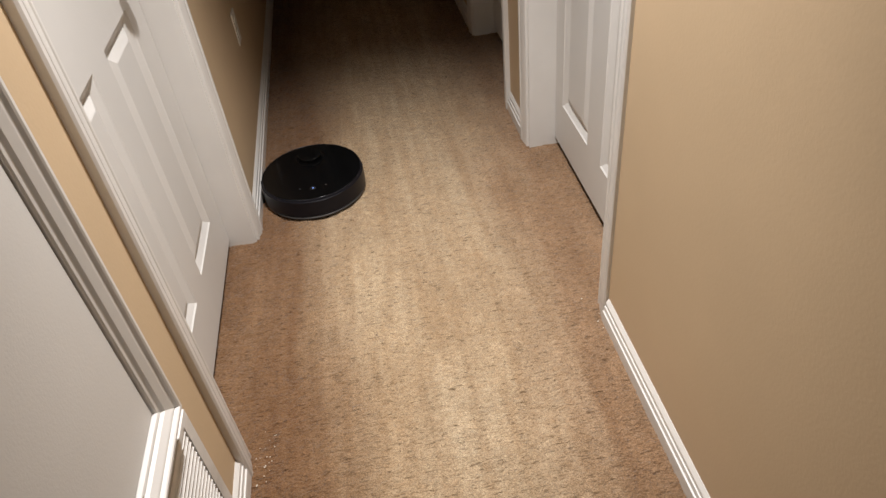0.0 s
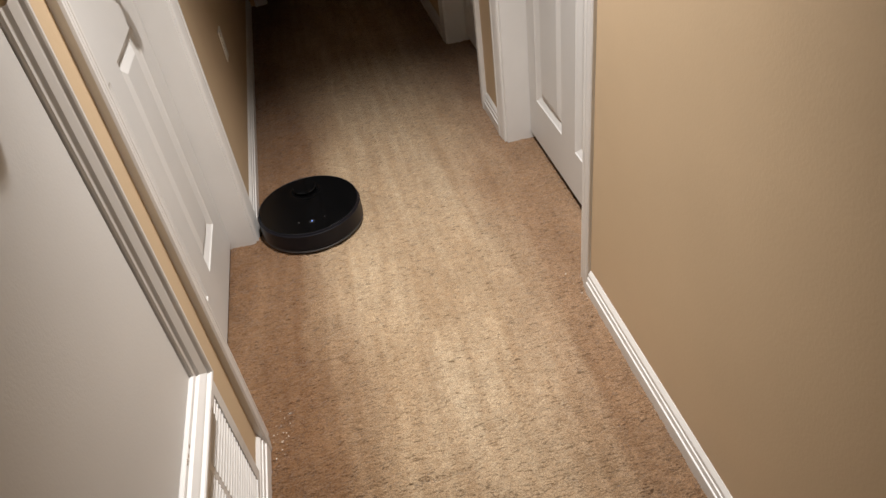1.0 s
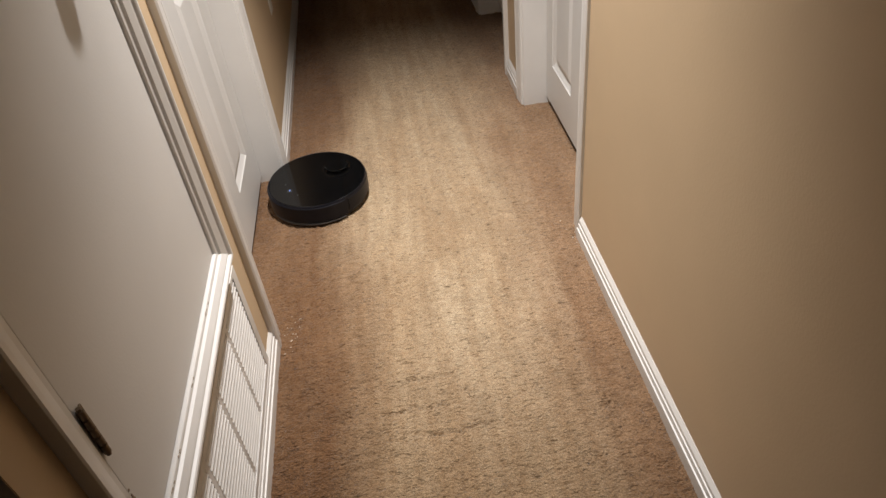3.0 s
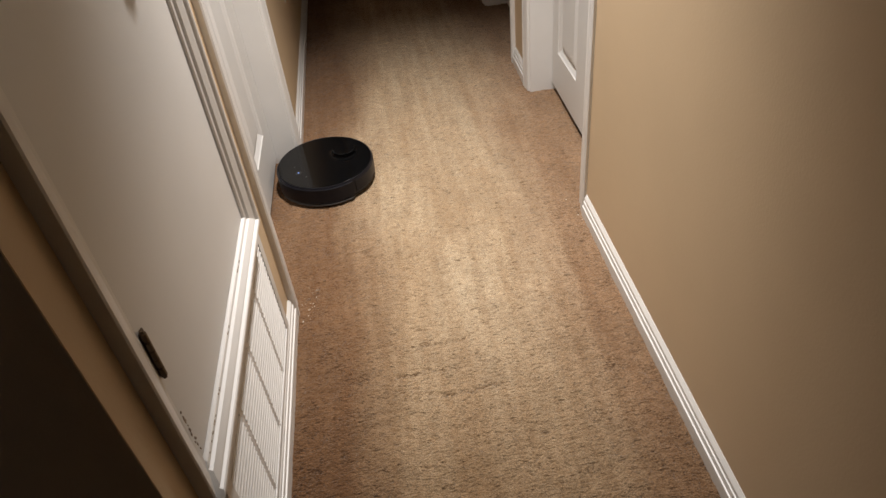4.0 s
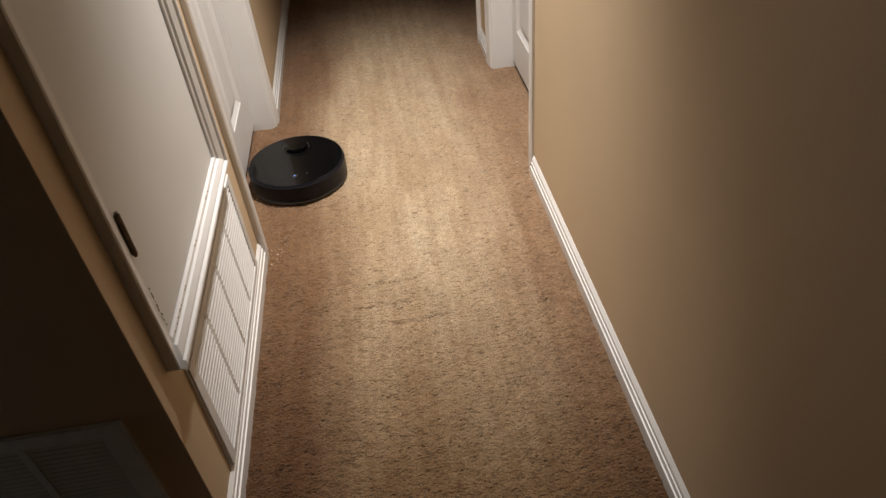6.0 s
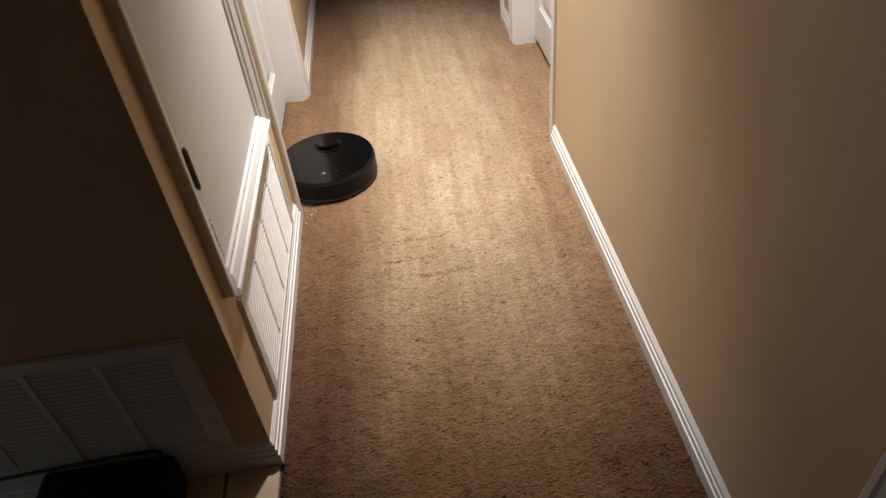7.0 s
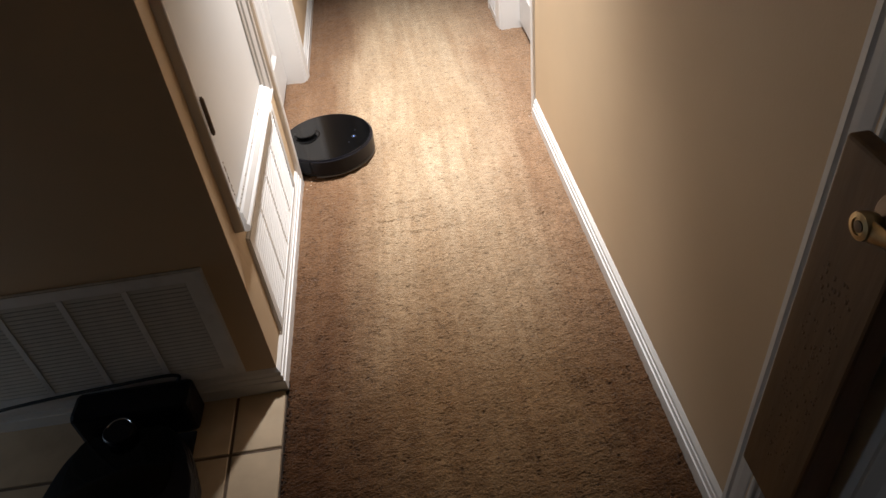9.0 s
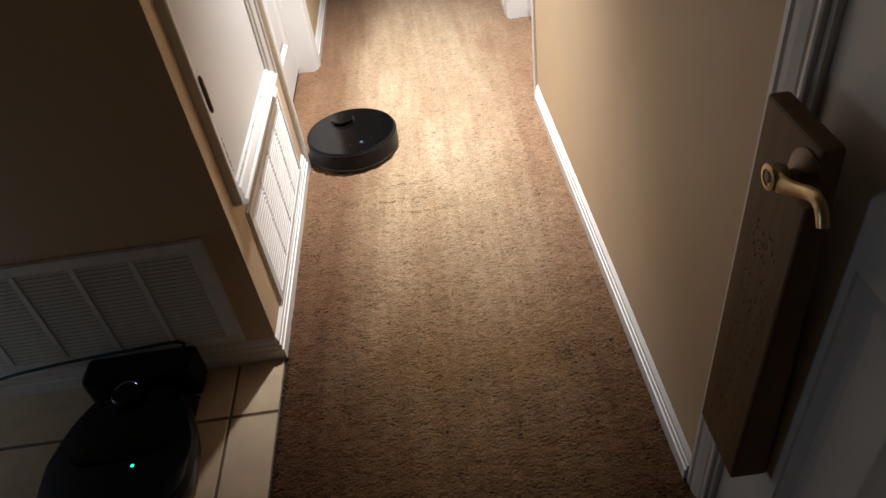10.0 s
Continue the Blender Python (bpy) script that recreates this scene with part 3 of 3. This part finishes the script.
part("block", wedge, BLOCK, guard)
rng = random.Random(9)
bm = bmesh.new()
for i in range(320):
    cy, cz = rng.uniform(BY0 + 0.03, BY1 - 0.03), rng.uniform(0.42, 0.80)
    r = rng.uniform(0.0014, 0.0036)
    bmesh.ops.create_icosphere(bm, subdivisions=1, radius=r, matrix=Matrix.Translation((BX + 0.001, cy, cz)) @ Matrix.Diagonal((0.6, 1, rng.uniform(0.7, 2.0), 1)))
tagged(part("carving", bm, CARVED, guard, "worn carved pattern"), kind="stuff")
LY, LZ = -1.876, 0.921
turn = Matrix.Rotation(-math.pi / 2, 4, "Y")
lever = part("rose", moved(lathe([(0, 0), (0.034, 0), (0.034, 0.002), (0.030, 0.005), (0.018, 0.007), (0.0125, 0.012), (0.0115, 0.026), (0, 0.026)], 36), Matrix.Translation((BX, LY, LZ - 0.008)) @ turn), HINGE, guard, "dark bronze rose", True)
x = BX - 0.036
arm = bmesh.new()
spine = [(0.0, 0.0, 0.0, 0.013), (0.000, -0.012, 0.000, 0.0125), (0.001, -0.026, 0.004, 0.0095), (0.003, -0.044, 0.012, 0.0080), (0.004, -0.060, 0.020, 0.0080), (0.003, -0.074, 0.025, 0.0085), (0.002, -0.086, 0.024, 0.0088), (0.001, -0.095, 0.017, 0.0085), (0.001, -0.100, 0.008, 0.0080)]
rings = []
for i, (dx, dy, dz, r) in enumerate(spine):
    p, q = spine[max(0, i - 1)], spine[min(len(spine) - 1, i + 1)]
    along = (Vector(q[:3]) - Vector(p[:3])).normalized()
    side = along.cross(Vector((1, 0, 0))).normalized()
    thick = side.cross(along)
    rings.append([arm.verts.new(Vector((x + dx, LY + dy, LZ + dz)) + side * r * math.cos(a) + thick * 0.0055 * math.sin(a)) for a in [2 * math.pi * j / 16 for j in range(16)]])
for p, q in zip(rings, rings[1:]):
    for j in range(16):
        arm.faces.new((p[j], p[(j + 1) % 16], q[(j + 1) % 16], q[j]))
arm.faces.new(rings[0][::-1])
arm.faces.new(rings[-1])
bmesh.ops.recalc_face_normals(arm, faces=arm.faces[:])
part("lever", arm, BRASS, lever, "curved brass lever", True)
part("hub", moved(lathe([(0, 0), (0.0115, 0), (0.0145, 0.006), (0.0160, 0.016), (0.0150, 0.019), (0.0095, 0.020), (0.0090, 0.0185), (0, 0.0185)], 28), Matrix.Translation((BX - 0.024, LY, LZ)) @ turn), BRASS, lever, smooth=True)
part("keyhole", moved(lathe([(0, 0), (0.0065, 0), (0.0065, 0.0012), (0.003, 0.0018), (0, 0.0018)], 20), Matrix.Translation((BX - 0.0424, LY, LZ)) @ turn), HINGE, lever)


# ---- robot vacuums ----
def arc_part(name, r0, r1, z0, z1, a0, a1, mat, parent, label=""):
    b = 0.0015
    prof = [(r0, z0), (r1 - b, z0), (r1, z0 + b), (r1, z1 - b), (r1 - b, z1), (r0, z1), (r0, z0)]
    return part(name, lathe(prof, 56, radians(a0), radians(a1)), mat, parent, label, True)


def robot(label, led, led_label):
    """A round robot vacuum in its own space: front along +x, wheels on z = 0."""
    root = tagged(new("robot_vacuum"), label, "robot vacuum", "robot vacuums")
    part("chassis", lathe([(0, 0.010), (0.150, 0.010), (0.163, 0.016), (0.165, 0.026), (0, 0.026)], 72), RUBBER, root, smooth=True)
    part("body", lathe([(0, 0.026), (0.1655, 0.026), (0.1675, 0.030), (0.1675, 0.0815), (0.1668, 0.0845), (0.1652, 0.0860), (0.1640, 0.0858), (0.1632, 0.0835), (0, 0.0835)], 96), SATIN, root, smooth=True)
    part("top_cover", lathe([(0.1626, 0.0836), (0.1626, 0.0853), (0.1616, 0.0861), (0.10, 0.0868), (0, 0.0870)], 96), BLACK, root, "glossy black top", True)
    arc_part("bumper", 0.1676, 0.1712, 0.024, 0.0800, -92, 92, SATIN, root, "satin black front bumper")
    arc_part("rear_band", 0.1676, 0.1695, 0.030, 0.078, 96, 264, SATIN, root)
    arc_part("skirt", 0.150, 0.1706, 0.0135, 0.0200, -90, 90, GREY, root, "dark grey lower edge")
    rim = part("rim", lathe([(0.1640, 0.0858), (0.1646, 0.0864), (0.1653, 0.0864), (0.1658, 0.0858)], 96), SATIN, root, smooth=True)
    turret = part("lidar_turret", moved(lathe([(0.036, 0.086), (0.036, 0.0900), (0.0335, 0.0905), (0.0335, 0.0950), (0.0380, 0.0955), (0.0390, 0.0965), (0.0390, 0.1000), (0.0372, 0.1020), (0, 0.1028)], 56), Matrix.Translation((-0.082, 0, 0))), BLACK, root, "raised round laser turret", True)
    part("turret_window", moved(lathe([(0.0339, 0.0908), (0.0344, 0.0910), (0.0344, 0.0946), (0.0339, 0.0948)], 48), Matrix.Translation((-0.082, 0, 0))), BLACK, turret)
    part("turret_dish", moved(lathe([(0.041, 0.0869), (0.043, 0.0880), (0.050, 0.0880), (0.053, 0.0868)], 56), Matrix.Translation((-0.082, 0, 0))), BLACK, root, smooth=True)
    button = part("power_button", moved(lathe([(0.0078, 0.0868), (0.0078, 0.0873), (0.0088, 0.0873), (0.0090, 0.0868)], 28), Matrix.Translation((0.105, 0, 0))), GREY, root, "ring-shaped button")
    part("indicator", moved(lathe([(0, 0.0870), (0.0027, 0.0870), (0.0027, 0.0878), (0, 0.0879)], 20), Matrix.Translation((0.105, 0, 0))), led, button, led_label)
    for y in (-0.042, 0.042):
        part("button", moved(lathe([(0, 0.0868), (0.0022, 0.0868), (0.0022, 0.0877), (0, 0.0877)], 14), Matrix.Translation((0.098, y, 0))), GREY, root)
    part("port", box(-0.1715, -0.1690, -0.014, 0.014, 0.040, 0.062, bevel=0.0008), RUBBER, root, "dark charging port")
    for y in (-0.105, 0.105):
        part("wheel", moved(lathe([(0, -0.011), (0.030, -0.011), (0.033, -0.007), (0.033, 0.007), (0.030, 0.011), (0, 0.011)], 28), Matrix.Translation((0.0, y, 0.033)) @ Matrix.Rotation(math.pi / 2, 4, "X")), RUBBER, root, smooth=True)
    return root


cleaner = robot("glossy black round robot vacuum driving over the carpet", BLUE_LED, "small blue light")
cleaner.location = (-0.289, 0.806, 0.0)


def slabbed(outline, levels):
    """A rounded body from an outline; levels of (inset, z) from the bottom up."""
    bm = bmesh.new()
    k = len(outline)
    rings = []
    for inset, z in levels:
        ring = []
        for x, y in outline:
            d = Vector((x, y))
            d = d - d.normalized() * inset
            ring.append(bm.verts.new((d.x, d.y, z)))
        rings.append(ring)
    for a, b in zip(rings, rings[1:]):
        for i in range(k):
            bm.faces.new((a[i], a[(i + 1) % k], b[(i + 1) % k], b[i]))
    bm.faces.new(rings[0][::-1])
    bm.faces.new(rings[-1])
    bmesh.ops.recalc_face_normals(bm, faces=bm.faces[:])
    return bm


def tapered(back, front, length, power=4.0, steps=80):
    """A rounded outline, front along +x, narrower at the back."""
    out = []
    for i in range(steps):
        a = 2 * math.pi * i / steps
        c, s = math.cos(a), math.sin(a)
        x = math.copysign(abs(c) ** (2 / power), c) * length / 2
        y = math.copysign(abs(s) ** (2 / power), s)
        w = back + (front - back) * min(1, max(0, (x / length + 0.5) * 2))
        out.append((x, y * w))
    return out


docked = tagged(new("robot_vacuum"), "black tapered robot vacuum parked on its dock over tiles", "robot vacuum", "robot vacuums")
part("chassis", slabbed(tapered(0.118, 0.162, 0.33), [(0.01, 0.008), (0.0, 0.014), (0.0, 0.022)]), RUBBER, docked)
part("body", slabbed(tapered(0.126, 0.174, 0.352), [(0.004, 0.022), (0.0, 0.026), (0.0, 0.072), (0.005, 0.079), (0.012, 0.081)]), SATIN, docked, smooth=True)
part("top_cover", moved(slabbed(tapered(0.108, 0.122, 0.200, 5.0), [(0.0, 0.0812), (0.0, 0.0835), (0.003, 0.0845)]), Matrix.Translation((-0.07, 0, 0))), BLACK, docked, "glossy black lid", True)
part("bumper", slabbed(tapered(0.127, 0.1765, 0.357), [(0.002, 0.030), (0.0, 0.034), (0.0, 0.058), (0.002, 0.060)]), SATIN, docked, smooth=True)
turret = part("lidar_turret", moved(lathe([(0.034, 0.084), (0.034, 0.096), (0.037, 0.0975), (0.037, 0.102), (0.0345, 0.1045), (0, 0.105)], 48), Matrix.Translation((-0.158, -0.010, 0))), SATIN, docked, "raised round laser turret", True)
# highlight along the turret's rim, modelled as a partial silver arc
part("ring", moved(lathe([(0.029, 0.1047), (0.030, 0.1056), (0.0325, 0.1056), (0.0335, 0.1047)], 24, radians(120), radians(250)), Matrix.Translation((-0.158, -0.010, 0))), material("silver_glint_arc", (0.6, 0.6, 0.62), rough=0.25, metal=1.0), turret, smooth=True)
part("indicator", box(0.047, 0.053, 0.038, 0.045, 0.081, 0.0835, bevel=0.0008), GREEN_LED, docked, "small green light")
docked.matrix_world = pose(-0.805, -1.482, 0.001, 0, 0, -87)

dock = tagged(new("charging_dock"), "black charging dock against the baseboard", "charging dock")
part("housing", box(-0.955, -0.668, CORNER - 0.105, CORNER - 0.020, 0.001, 0.112, bevel=0.014), SATIN, dock)
part("ramp", box(-0.945, -0.678, CORNER - 0.20, CORNER - 0.1055, 0.001, 0.007, bevel=0.002), RUBBER, dock)
cable = tagged(part("power_cable", tube([(-0.72, CORNER - 0.03, 0.10), (-0.69, CORNER - 0.022, 0.115), (-0.70, CORNER - 0.02, 0.13), (-0.80, CORNER - 0.024, 0.126), (-0.98, CORNER - 0.022, 0.112), (-1.12, CORNER - 0.024, 0.100), (-1.25, CORNER - 0.022, 0.075), (-1.40, CORNER - 0.03, 0.02), (-1.60, CORNER - 0.05, 0.004)], 0.0042), RUBBER, smooth=True), "black power cable behind the charging dock", "cable")


# ---- floor tiles ----
PITCH = 0.335
tiles = tagged(part("tile_floor", box(-2.0, -0.462, -4.2, CORNER + 0.001, -0.03, -0.004), GROUT), "beige ceramic tile floor with brown grout", "floor", kind="structure")


def tile_mesh(w, d):
    bm = box(-w / 2, w / 2, -d / 2, d / 2, -0.008, 0.0)
    bmesh.ops.bevel(bm, geom=[e for e in bm.edges if all(v.co.z > -0.001 for v in e.verts)], offset=0.002, segments=1, affect="EDGES")
    me = bpy.data.meshes.new("tile")
    bm.to_mesh(me)
    bm.free()
    me.materials.append(TILE)
    return me


cache = {}
xs = [-0.461, -0.588] + [-0.588 - PITCH * i for i in range(1, 5)] + [-1.999]
ys = [CORNER, -1.366] + [-1.366 - PITCH * i for i in range(1, 9)] + [-4.199]
for xa, xb in zip(xs, xs[1:]):
    for ya, yb in zip(ys, ys[1:]):
        w, d = round(xa - xb - 0.008, 3), round(ya - yb - 0.008, 3)
        if w < 0.02 or d < 0.02:
            continue
        if (w, d) not in cache:
            cache[w, d] = tile_mesh(w, d)
        t = new("tile", cache[w, d])
        t.parent = tiles
        t.location = ((xa + xb) / 2, (ya + yb) / 2, 0.0)


# ---- what moves ----
def motions():
    path = [
        (0.0, -0.289, 0.806, -88), (0.5, -0.287, 0.714, -89), (1.0, -0.286, 0.618, -87), (1.5, -0.284, 0.547, -92),
        (2.0, -0.295, 0.493, -118), (2.5, -0.324, 0.441, -138), (2.7, -0.334, 0.430, -144), (3.8, -0.366, 0.412, -152),
        (4.0, -0.368, 0.410, -149), (4.3, -0.369, 0.408, -118), (4.5, -0.369, 0.402, -97), (4.8, -0.368, 0.365, -90),
        (5.0, -0.367, 0.340, -90), (5.2, -0.366, 0.315, -89), (6.3, -0.366, 0.100, -91), (6.5, -0.366, 0.048, -91),
        (7.0, -0.368, -0.028, -93), (7.5, -0.369, -0.048, -92), (8.0, -0.369, -0.066, -92), (8.3, -0.370, -0.072, -72),
        (8.5, -0.370, -0.074, -47), (8.8, -0.366, -0.074, -22), (9.0, -0.358, -0.076, -16), (9.3, -0.334, -0.096, -29),
        (9.5, -0.314, -0.113, -43), (10.0, -0.288, -0.164, -67),
    ]
    walk(cleaner, [(t, pose(x, y, -0.003, 0, 0, a)) for t, x, y, a in path])


motions()
